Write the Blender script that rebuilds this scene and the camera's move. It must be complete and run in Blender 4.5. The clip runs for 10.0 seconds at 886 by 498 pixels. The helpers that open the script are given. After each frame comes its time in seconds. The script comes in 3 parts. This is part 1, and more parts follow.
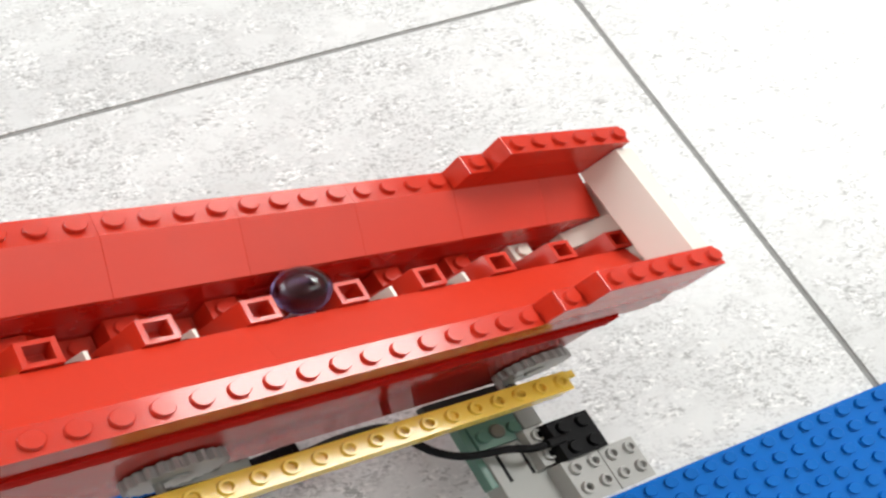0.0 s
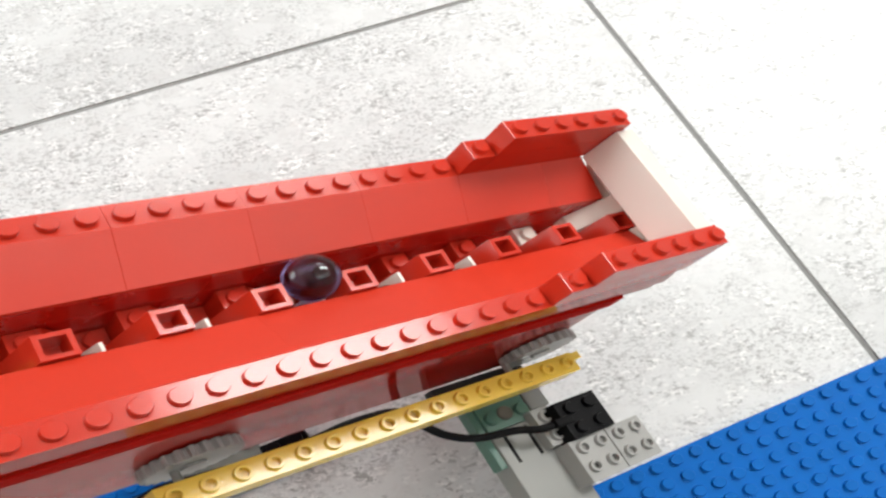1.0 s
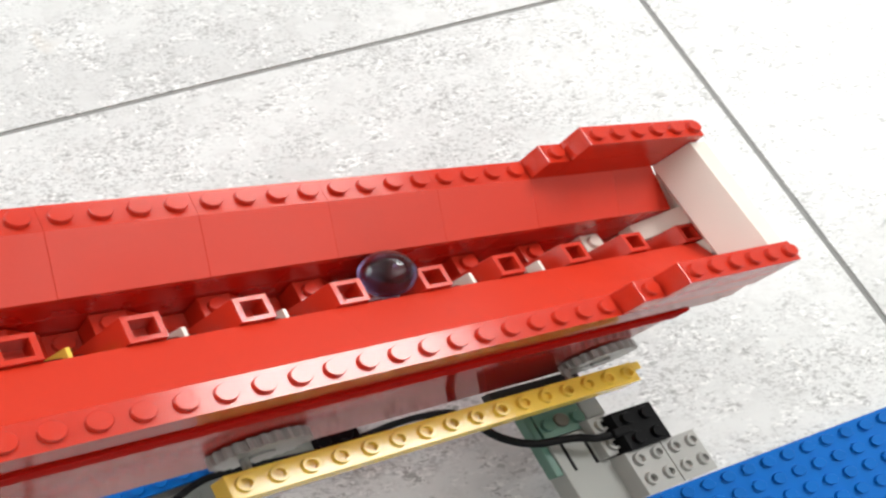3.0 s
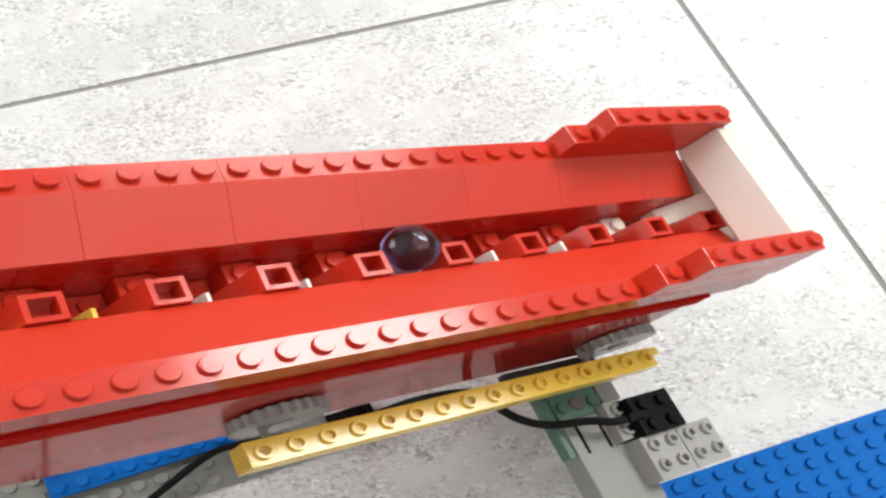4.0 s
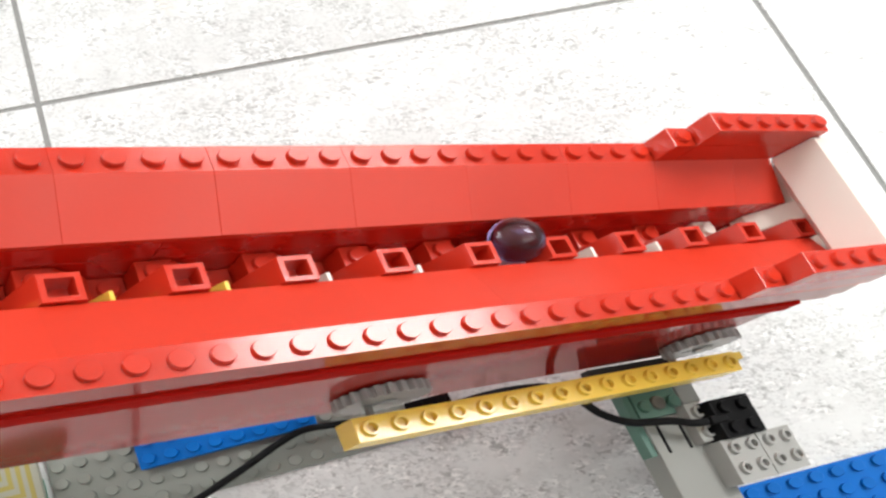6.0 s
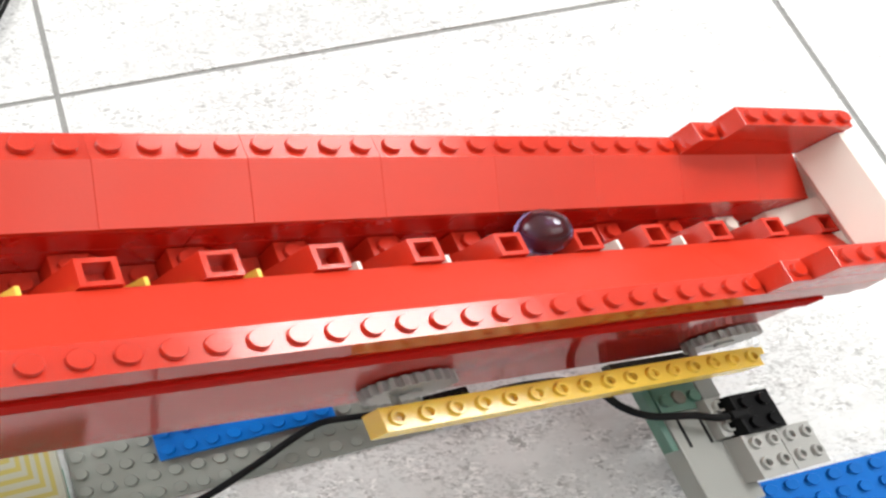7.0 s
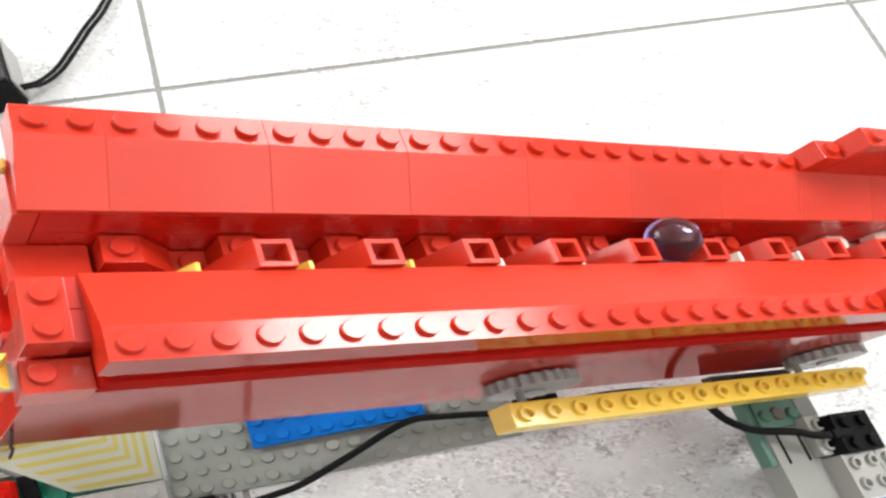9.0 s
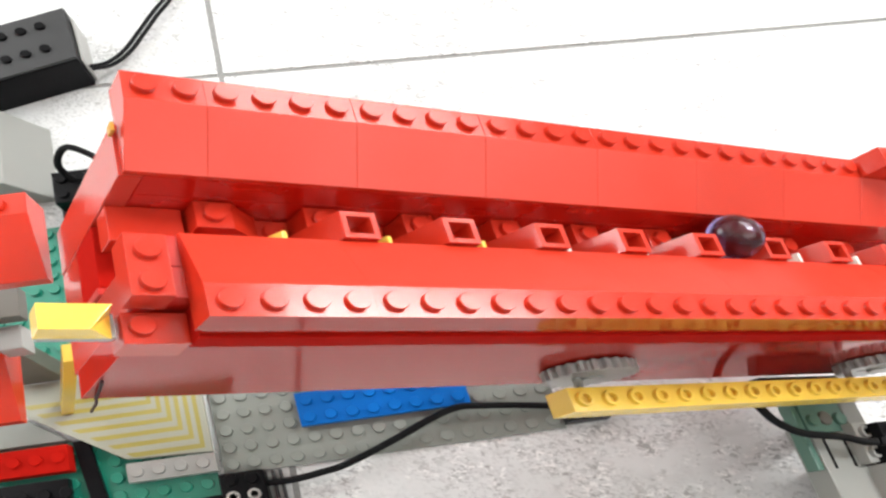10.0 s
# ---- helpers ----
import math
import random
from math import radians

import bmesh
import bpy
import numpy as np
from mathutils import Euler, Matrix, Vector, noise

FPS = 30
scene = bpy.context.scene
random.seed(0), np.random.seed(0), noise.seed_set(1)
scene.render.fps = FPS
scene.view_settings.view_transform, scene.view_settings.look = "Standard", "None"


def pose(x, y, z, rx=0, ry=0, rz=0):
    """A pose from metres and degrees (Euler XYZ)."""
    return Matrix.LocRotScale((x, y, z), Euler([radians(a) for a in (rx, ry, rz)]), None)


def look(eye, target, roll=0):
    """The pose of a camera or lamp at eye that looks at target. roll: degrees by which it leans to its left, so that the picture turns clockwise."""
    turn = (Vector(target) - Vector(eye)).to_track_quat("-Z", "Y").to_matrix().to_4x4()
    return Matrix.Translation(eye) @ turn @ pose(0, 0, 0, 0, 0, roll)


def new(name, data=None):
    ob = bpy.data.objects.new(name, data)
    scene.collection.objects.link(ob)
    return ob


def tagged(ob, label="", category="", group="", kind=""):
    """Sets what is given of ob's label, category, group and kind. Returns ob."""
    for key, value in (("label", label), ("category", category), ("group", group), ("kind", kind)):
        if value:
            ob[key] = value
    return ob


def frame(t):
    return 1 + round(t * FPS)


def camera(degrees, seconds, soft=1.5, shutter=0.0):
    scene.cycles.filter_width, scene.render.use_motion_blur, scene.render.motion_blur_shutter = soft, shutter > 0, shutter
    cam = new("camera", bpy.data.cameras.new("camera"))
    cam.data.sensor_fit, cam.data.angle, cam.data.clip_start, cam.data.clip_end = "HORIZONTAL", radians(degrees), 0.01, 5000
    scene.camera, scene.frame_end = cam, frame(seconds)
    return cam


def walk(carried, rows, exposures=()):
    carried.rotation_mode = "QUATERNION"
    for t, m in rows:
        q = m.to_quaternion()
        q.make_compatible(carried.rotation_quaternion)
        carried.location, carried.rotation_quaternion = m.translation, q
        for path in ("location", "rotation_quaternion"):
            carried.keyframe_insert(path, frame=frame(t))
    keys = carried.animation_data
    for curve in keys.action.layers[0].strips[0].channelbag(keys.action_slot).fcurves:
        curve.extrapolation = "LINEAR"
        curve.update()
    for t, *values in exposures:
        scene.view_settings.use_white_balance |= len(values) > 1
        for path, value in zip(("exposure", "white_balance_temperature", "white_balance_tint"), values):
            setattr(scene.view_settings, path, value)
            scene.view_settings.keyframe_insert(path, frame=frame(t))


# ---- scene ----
cam = camera(60.09, 10.0, soft=2.5)
PATH = [
    (0, -0.06254, -0.05152, 0.34095, 23.097, -1.668, -26.617),
    (0.5, -0.06647, -0.05022, 0.34114, 21.668, -0.968, -26.705),
    (1, -0.06577, -0.05105, 0.34308, 22.057, -1.406, -27.862),
    (1.5, -0.06997, -0.05133, 0.34329, 22.208, -1.139, -27.547),
    (2, -0.07835, -0.04764, 0.34463, 22.548, -0.900, -26.306),
    (2.5, -0.08064, -0.04474, 0.34378, 22.735, -0.796, -25.526),
    (4, -0.08609, -0.04682, 0.34013, 21.603, -0.954, -22.708),
    (4.5, -0.09131, -0.04508, 0.34136, 21.845, 0.433, -21.769),
    (5, -0.09074, -0.04478, 0.34160, 21.852, 0.199, -21.497),
    (5.5, -0.09963, -0.04395, 0.34401, 22.014, 0.391, -20.319),
    (6, -0.10834, -0.04570, 0.34559, 22.010, 0.562, -19.330),
    (7.5, -0.12180, -0.04600, 0.34487, 22.112, 0.544, -18.493),
    (8, -0.13153, -0.04409, 0.34562, 22.237, 0.748, -17.671),
    (8.5, -0.14498, -0.04202, 0.34672, 22.678, 1.119, -16.776),
    (9, -0.15144, -0.04178, 0.34871, 23.143, 0.772, -15.583),
    (9.5, -0.15532, -0.04439, 0.35147, 23.469, 0.734, -13.709),
    (10, -0.16642, -0.04704, 0.35236, 23.615, 1.289, -12.347),
]
EXPOSURES = [(0.0, -0.23), (2.5, -0.24), (4.5, -0.13), (6.0, -0.02), (7.5, 0.14), (9.0, 0.25), (10.0, 0.30)]
walk(cam, [(t, pose(x, y, z, rx, ry, rz)) for t, x, y, z, rx, ry, rz in PATH], EXPOSURES)

# ---- world, window and lamps ----
world = bpy.data.worlds.new("sky")
scene.world = world
world.use_nodes = True
wn = world.node_tree
sky = wn.nodes.new("ShaderNodeTexSky")
sky.sky_type = "NISHITA"
sky.sun_disc = False
sky.sun_elevation = radians(38)
sky.sun_rotation = radians(75)
wn.nodes["Background"].inputs["Strength"].default_value = 0.12
wn.links.new(sky.outputs["Color"], wn.nodes["Background"].inputs["Color"])


def area_lamp(name, at, target, size_x, size_y, watts, colour):
    data = bpy.data.lights.new(name, "AREA")
    data.shape, data.size, data.size_y, data.energy, data.color = "RECTANGLE", size_x, size_y, watts, colour
    ob = new(name, data)
    ob.matrix_basis = look(at, target)
    return ob


area_lamp("ceiling_lamp_front", (2.5, 0.86, 2.44), (2.5, 0.86, 0.0), 1.8, 1.06, 130, (1.0, 0.997, 0.970))
area_lamp("ceiling_lamp_rear", (2.45, 2.45, 2.44), (2.45, 2.45, 0.0), 2.2, 0.8, 48, (1.0, 0.997, 0.970))
# unseen broad lamp added to fill the near side and the far slopes
area_lamp("near_fill_lamp", (1.9, -1.2, 2.44), (1.9, -1.2, 0.0), 3.0, 1.3, 28, (1.0, 0.997, 0.970))
# fill from an added, unseen west window: brightens the white end wall
area_lamp("window_fill", (-1.93, 1.3, 1.5), (0.0, 1.3, 1.3), 1.7, 1.15, 50, (1.0, 0.99, 0.975))

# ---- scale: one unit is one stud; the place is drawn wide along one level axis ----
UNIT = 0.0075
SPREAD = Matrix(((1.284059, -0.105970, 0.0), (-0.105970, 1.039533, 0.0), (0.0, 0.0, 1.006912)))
INCLINE = Matrix(((0.8733, 0.0112, 0.4870), (0.0, 0.9997, -0.0230), (-0.4871, 0.0201, 0.8731)))
LIFT = 15.046
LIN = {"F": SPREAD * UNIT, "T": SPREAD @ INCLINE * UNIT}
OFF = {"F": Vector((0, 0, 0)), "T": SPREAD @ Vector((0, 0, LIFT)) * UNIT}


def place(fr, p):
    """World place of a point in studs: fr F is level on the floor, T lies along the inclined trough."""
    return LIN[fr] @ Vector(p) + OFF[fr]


# ---- materials ----
def material(name):
    m = bpy.data.materials.new(name)
    m.use_nodes = True
    return m, m.node_tree, m.node_tree.nodes["Principled BSDF"]


def plastic(name, colour, rough=0.22, wear=0.06):
    m, nt, b = material(name)
    tc = nt.nodes.new("ShaderNodeTexCoord")
    info = nt.nodes.new("ShaderNodeObjectInfo")
    big = nt.nodes.new("ShaderNodeTexNoise")
    big.inputs["Scale"].default_value, big.inputs["Detail"].default_value = 45, 4
    fine = nt.nodes.new("ShaderNodeTexNoise")
    fine.inputs["Scale"].default_value, fine.inputs["Detail"].default_value = 900, 3
    for n in (big, fine):
        nt.links.new(tc.outputs["Object"], n.inputs["Vector"])
    add = nt.nodes.new("ShaderNodeMath")
    add.operation = "ADD"
    nt.links.new(info.outputs["Random"], add.inputs[0])
    nt.links.new(big.outputs["Fac"], add.inputs[1])
    ramp = nt.nodes.new("ShaderNodeMapRange")
    ramp.inputs["From Min"].default_value, ramp.inputs["From Max"].default_value = 0.3, 1.7
    ramp.inputs["To Min"].default_value, ramp.inputs["To Max"].default_value = 1.0 - wear, 1.0 + wear
    nt.links.new(add.outputs[0], ramp.inputs["Value"])
    hsv = nt.nodes.new("ShaderNodeHueSaturation")
    hsv.inputs["Color"].default_value = (*colour, 1)
    nt.links.new(ramp.outputs[0], hsv.inputs["Value"])
    nt.links.new(hsv.outputs["Color"], b.inputs["Base Color"])
    rr = nt.nodes.new("ShaderNodeMapRange")
    rr.inputs["To Min"].default_value, rr.inputs["To Max"].default_value = rough * 0.7, rough * 1.5
    nt.links.new(big.outputs["Fac"], rr.inputs["Value"])
    nt.links.new(rr.outputs[0], b.inputs["Roughness"])
    bump = nt.nodes.new("ShaderNodeBump")
    bump.inputs["Strength"].default_value, bump.inputs["Distance"].default_value = 0.05, 0.0004
    nt.links.new(fine.outputs["Fac"], bump.inputs["Height"])
    nt.links.new(bump.outputs["Normal"], b.inputs["Normal"])
    b.inputs["IOR"].default_value = 1.54
    return m


def tile_stone(name):
    m, nt, b = material(name)
    geo = nt.nodes.new("ShaderNodeNewGeometry")
    info = nt.nodes.new("ShaderNodeObjectInfo")
    shift = nt.nodes.new("ShaderNodeVectorMath")
    shift.operation = "ADD"
    nt.links.new(geo.outputs["Position"], shift.inputs[0])
    nt.links.new(info.outputs["Random"], shift.inputs[1])

    def fleck(scale, detail, lo, hi, dist=0.6, squash=1.0):
        mp = nt.nodes.new("ShaderNodeMapping")
        mp.vector_type = "TEXTURE"
        mp.inputs["Scale"].default_value = (1.45, 1.0 / squash, 1)
        mp.inputs["Rotation"].default_value = (0, 0, radians(-20))
        nt.links.new(shift.outputs[0], mp.inputs["Vector"])
        n = nt.nodes.new("ShaderNodeTexNoise")
        n.inputs["Scale"].default_value, n.inputs["Detail"].default_value, n.inputs["Distortion"].default_value = scale, detail, dist
        nt.links.new(mp.outputs[0], n.inputs["Vector"])
        r = nt.nodes.new("ShaderNodeMapRange")
        r.inputs["From Min"].default_value, r.inputs["From Max"].default_value = lo, hi
        nt.links.new(n.outputs["Fac"], r.inputs["Value"])
        return r.outputs[0]

    def mixed(fac, a, c, amount):
        mul = nt.nodes.new("ShaderNodeMath")
        mul.operation = "MULTIPLY"
        mul.inputs[1].default_value = amount
        nt.links.new(fac, mul.inputs[0])
        mx = nt.nodes.new("ShaderNodeMixRGB")
        nt.links.new(mul.outputs[0], mx.inputs["Fac"])
        if isinstance(a, tuple):
            mx.inputs["Color1"].default_value = (*a, 1)
        else:
            nt.links.new(a, mx.inputs["Color1"])
        mx.inputs["Color2"].default_value = (*c, 1)
        return mx.outputs[0]

    def times(a, c):
        m2 = nt.nodes.new("ShaderNodeMath")
        m2.operation = "MULTIPLY"
        nt.links.new(a, m2.inputs[0])
        nt.links.new(c, m2.inputs[1])
        return m2.outputs[0]

    patch = fleck(48, 4, 0.38, 0.62, 0.4)
    sparse = fleck(85, 3, 0.45, 0.60, 0.4)
    col = mixed(fleck(11, 3, 0.40, 0.70), (0.72, 0.73, 0.735), (0.59, 0.595, 0.60), 0.7)
    col = mixed(fleck(120, 4, 0.50, 0.66, 0.4, 1.1), col, (0.55, 0.55, 0.55), 0.35)
    col = mixed(times(fleck(700, 3, 0.51, 0.59, 0.3, 1.3), patch), col, (0.31, 0.31, 0.315), 0.54)
    col = mixed(times(fleck(430, 4, 0.55, 0.62, 0.6, 1.5), sparse), col, (0.20, 0.20, 0.205), 0.60)
    col = mixed(times(fleck(230, 4, 0.60, 0.68, 0.6, 1.7), patch), col, (0.15, 0.15, 0.15), 0.45)
    col = mixed(fleck(42, 2, 0.66, 0.80), col, (0.68, 0.59, 0.50), 0.3)
    col = mixed(times(fleck(460, 4, 0.53, 0.62, 0.5, 1.3), sparse), col, (0.92, 0.92, 0.92), 0.8)
    nt.links.new(col, b.inputs["Base Color"])
    b.inputs["Roughness"].default_value = 0.42
    bump = nt.nodes.new("ShaderNodeBump")
    bump.inputs["Strength"].default_value, bump.inputs["Distance"].default_value = 0.12, 0.0006
    nt.links.new(fleck(220, 4, 0.3, 0.7), bump.inputs["Height"])
    nt.links.new(bump.outputs["Normal"], b.inputs["Normal"])
    return m


def matte(name, colour, rough=0.85, scale=30.0, amount=0.12):
    m, nt, b = material(name)
    geo = nt.nodes.new("ShaderNodeNewGeometry")
    n = nt.nodes.new("ShaderNodeTexNoise")
    n.inputs["Scale"].default_value, n.inputs["Detail"].default_value = scale, 5
    nt.links.new(geo.outputs["Position"], n.inputs["Vector"])
    r = nt.nodes.new("ShaderNodeMapRange")
    r.inputs["To Min"].default_value, r.inputs["To Max"].default_value = 1 - amount, 1 + amount
    nt.links.new(n.outputs["Fac"], r.inputs["Value"])
    hsv = nt.nodes.new("ShaderNodeHueSaturation")
    hsv.inputs["Color"].default_value = (*colour, 1)
    nt.links.new(r.outputs[0], hsv.inputs["Value"])
    nt.links.new(hsv.outputs["Color"], b.inputs["Base Color"])
    b.inputs["Roughness"].default_value = rough
    return m


RED = plastic("red_plastic", (0.60, 0.033, 0.014), 0.14, 0.05)
# glossy red of the near faces, its base colour darkened to dim that side
RED_SHINY_DIM = plastic("dimmed_polished_red", (0.40, 0.013, 0.006), 0.03, 0.04)
RED_GRAIN = plastic("grained_red_plastic", (0.62, 0.035, 0.013), 0.36, 0.05)
RED_OLD = plastic("channel_red_plastic", (0.58, 0.016, 0.008), 0.24, 0.06)
# dull red with shade put into its colour, for parts lying in shade
RED_SHADED = plastic("shaded_dull_red", (0.44, 0.010, 0.006), 0.7, 0.1)
WHITE = plastic("white_plastic", (0.82, 0.775, 0.70), 0.3, 0.01)
YELLOW = plastic("yellow_plastic", (0.98, 0.67, 0.10), 0.14, 0.05)
BLUE = plastic("blue_plastic", (0.001, 0.130, 0.49), 0.42, 0.07)
GREY = plastic("grey_plastic", (0.28, 0.285, 0.27), 0.28, 0.06)
LIGHT_GREY = plastic("light_grey_plastic", (0.36, 0.36, 0.347), 0.28, 0.05)
PLATE_GREY = plastic("grey_green_plastic", (0.235, 0.25, 0.23), 0.5, 0.08)
DARK_GREY = plastic("dark_grey_plastic", (0.055, 0.056, 0.058), 0.4, 0.06)
TAUPE = plastic("grey_brown_plastic", (0.12, 0.11, 0.092), 0.4, 0.08)
BLACK = plastic("black_plastic", (0.004, 0.004, 0.005), 0.3, 0.2)
RED_SHINY_DIM.node_tree.nodes["Principled BSDF"].inputs["Specular IOR Level"].default_value = 0.20
TEAL = plastic("sand_green_plastic", (0.078, 0.18, 0.142), 0.3, 0.06)
GREEN = plastic("green_plastic", (0.008, 0.20, 0.135), 0.3, 0.06)
OCHRE = plastic("dark_yellow_plastic", (0.62, 0.30, 0.02), 0.4, 0.06)
RUBBER = plastic("black_rubber", (0.005, 0.005, 0.006), 0.55, 0.2)
CREAM = plastic("cream_paint", (0.34, 0.345, 0.285), 0.4, 0.06)
OLIVE = plastic("yellow_print", (0.34, 0.29, 0.075), 0.4, 0.08)
THREAD = plastic("dark_red_thread", (0.03, 0.004, 0.005), 0.8, 0.2)
TILE = tile_stone("speckled_tile")
GROUT = matte("grey_grout", (0.27, 0.27, 0.265), 0.9, 300, 0.2)
# grey of the unseen walls, chosen to weaken light bounced onto the lift
WALL_GREY = matte("bounce_cutting_grey", (0.30, 0.295, 0.29), 0.9, 8, 0.05)
PLASTER = matte("white_plaster", (0.78, 0.77, 0.74), 0.9, 8, 0.04)
METAL, mnt, mb = material("bare_metal")
mb.inputs["Base Color"].default_value, mb.inputs["Metallic"].default_value, mb.inputs["Roughness"].default_value = (0.45, 0.44, 0.42, 1), 1.0, 0.4
for dull, gloss in ((BLACK, 0.10), (RUBBER, 0.14), (DARK_GREY, 0.14), (RED_SHADED, 0.02)):
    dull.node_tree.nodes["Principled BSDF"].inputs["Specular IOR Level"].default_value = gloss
BLUE.node_tree.nodes["Principled BSDF"].inputs["Specular IOR Level"].default_value = 0.12
PLATE_GREY.node_tree.nodes["Principled BSDF"].inputs["Specular IOR Level"].default_value = 0.3
RED_GRAIN.node_tree.nodes["Principled BSDF"].inputs["Specular IOR Level"].default_value = 0.5
GLASS, gnt, gb = material("violet_glass")
gb.inputs["Base Color"].default_value, gb.inputs["Transmission Weight"].default_value = (0.17, 0.13, 0.27, 1), 1.0
gb.inputs["Roughness"].default_value, gb.inputs["IOR"].default_value = 0.02, 1.5


# ---- mesh building, in studs ----
def box(bm, lo, hi):
    vs = [bm.verts.new((x, y, z)) for z in (lo[2], hi[2]) for y in (lo[1], hi[1]) for x in (lo[0], hi[0])]
    for f in ((0, 2, 3, 1), (4, 5, 7, 6), (0, 1, 5, 4), (2, 6, 7, 3), (0, 4, 6, 2), (1, 3, 7, 5)):
        bm.faces.new([vs[i] for i in f])


def prism(bm, outline, axis, a, b):
    """An outline in the two other axes, drawn out along axis from a to b."""
    def at(p, s):
        return {0: (s, p[0], p[1]), 1: (p[0], s, p[1]), 2: (p[0], p[1], s)}[axis]
    lo, hi = [bm.verts.new(at(p, a)) for p in outline], [bm.verts.new(at(p, b)) for p in outline]
    n = len(outline)
    bm.faces.new(lo)
    bm.faces.new(hi[::-1])
    for i in range(n):
        bm.faces.new((lo[i], hi[i], hi[(i + 1) % n], lo[(i + 1) % n]))


def rings(bm, centre, axis, steps, seg=16):
    """A turned body: steps of (radius, height along axis)."""
    loops = []
    for r, h in steps:
        loop = []
        for k in range(seg):
            a = 2 * math.pi * k / seg
            p = [r * math.cos(a), r * math.sin(a)]
            p.insert(axis, h)
            loop.append(bm.verts.new([c + q for c, q in zip(centre, p)]))
        loops.append(loop)
    for l0, l1 in zip(loops, loops[1:]):
        for k in range(seg):
            bm.faces.new((l0[k], l0[(k + 1) % seg], l1[(k + 1) % seg], l1[k]))
    bm.faces.new(loops[0][::-1])
    bm.faces.new(loops[-1])


def curve_points(pts, per=8):
    p = [Vector(q) for q in pts]
    p = [2 * p[0] - p[1]] + p + [2 * p[-1] - p[-2]]
    out = []
    for i in range(1, len(p) - 2):
        for k in range(per):
            s = k / per
            out.append(0.5 * (2 * p[i] + (p[i + 1] - p[i - 1]) * s + (2 * p[i - 1] - 5 * p[i] + 4 * p[i + 1] - p[i + 2]) * s * s + (3 * p[i] - p[i - 1] - 3 * p[i + 1] + p[i + 2]) * s ** 3))
    out.append(p[-2])
    return out


def tube(bm, pts, r, seg=10):
    pts = curve_points(pts)
    loops = []
    for i, q in enumerate(pts):
        d = (pts[min(i + 1, len(pts) - 1)] - pts[max(i - 1, 0)]).normalized()
        s = d.cross(Vector((0, 0, 1))).normalized()
        u = s.cross(d)
        loops.append([bm.verts.new(q + r * (math.cos(2 * math.pi * k / seg) * s + math.sin(2 * math.pi * k / seg) * u)) for k in range(seg)])
    for a, b in zip(loops, loops[1:]):
        for k in range(seg):
            bm.faces.new((a[k], a[(k + 1) % seg], b[(k + 1) % seg], b[k]))
    bm.faces.new(loops[0][::-1])
    bm.faces.new(loops[-1])


def finish(name, bm, fr, material_, origin, bevel=0.0, smooth=False):
    bmesh.ops.recalc_face_normals(bm, faces=bm.faces)
    if bevel:
        sharp = [e for e in bm.edges if len(e.link_faces) == 2 and e.calc_face_angle(0) > 0.5]
        bmesh.ops.bevel(bm, geom=sharp, offset=bevel, segments=2, profile=0.6, affect="EDGES")
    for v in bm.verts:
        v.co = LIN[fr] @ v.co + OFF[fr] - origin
    data = bpy.data.meshes.new(name)
    bm.to_mesh(data)
    bm.free()
    data.materials.append(material_)
    for p in data.polygons:
        p.use_smooth = smooth
    return data


ORIGIN = {}


def thing(name, fr, base, label, category, group="", kind=""):
    ob = new(name)
    ob.empty_display_size = 0.005
    ob.location = place(fr, base)
    ORIGIN[ob] = ob.location.copy()
    return tagged(ob, label, category, group, kind)


def part(name, bm, material_, parent, label="", fr="T", bevel=0.03, smooth=False):
    o = ORIGIN[parent]
    ob = new(name, finish(name, bm, fr, material_, o, bevel, smooth))
    ob.parent = parent
    ORIGIN[ob] = o
    return tagged(ob, label)


def solo(name, bm, fr, base, material_, label, category, bevel=0.03, smooth=False, group="", kind=""):
    o = place(fr, base)
    ob = new(name, finish(name, bm, fr, material_, o, bevel, smooth))
    ob.location = o
    ORIGIN[ob] = o
    return tagged(ob, label, category, group, kind)


SHARED = {}


def piece(name, key, build, fr, material_, parent, at, bevel=0.0, smooth=False):
    """One of many alike pieces: an object of its own on shared mesh data."""
    k = (key, fr, material_.name)
    if k not in SHARED:
        bm = bmesh.new()
        build(bm)
        SHARED[k] = finish(key, bm, fr, material_, OFF[fr], bevel, smooth)
    ob = new(name, SHARED[k])
    ob.parent = parent
    ORIGIN[ob] = place(fr, at)
    ob.location = ORIGIN[ob] - ORIGIN[parent]
    return ob


def stud_shape(bm):
    rings(bm, (0, 0, 0), 2, [(0.305, -0.02), (0.305, 0.17), (0.285, 0.205)], 20)


def hollow_stud_shape(bm):
    seg = 20
    prof = [(0.305, -0.02), (0.305, 0.18), (0.29, 0.205), (0.19, 0.205), (0.175, 0.19), (0.175, 0.0)]
    loops = []
    for r, h in prof:
        loops.append([bm.verts.new((r * math.cos(2 * math.pi * k / seg), r * math.sin(2 * math.pi * k / seg), h)) for k in range(seg)])
    for a, b in zip(loops, loops[1:]):
        for k in range(seg):
            bm.faces.new((a[k], a[(k + 1) % seg], b[(k + 1) % seg], b[k]))
    bm.faces.new(loops[-1])
    bm.faces.new(loops[0][::-1])


def studs(parent, fr, material_, spots, hollow=False):
    for s in spots:
        if hollow:
            piece("stud", "hollow_stud", hollow_stud_shape, fr, material_, parent, s)
        else:
            piece("stud", "stud", stud_shape, fr, material_, parent, s)


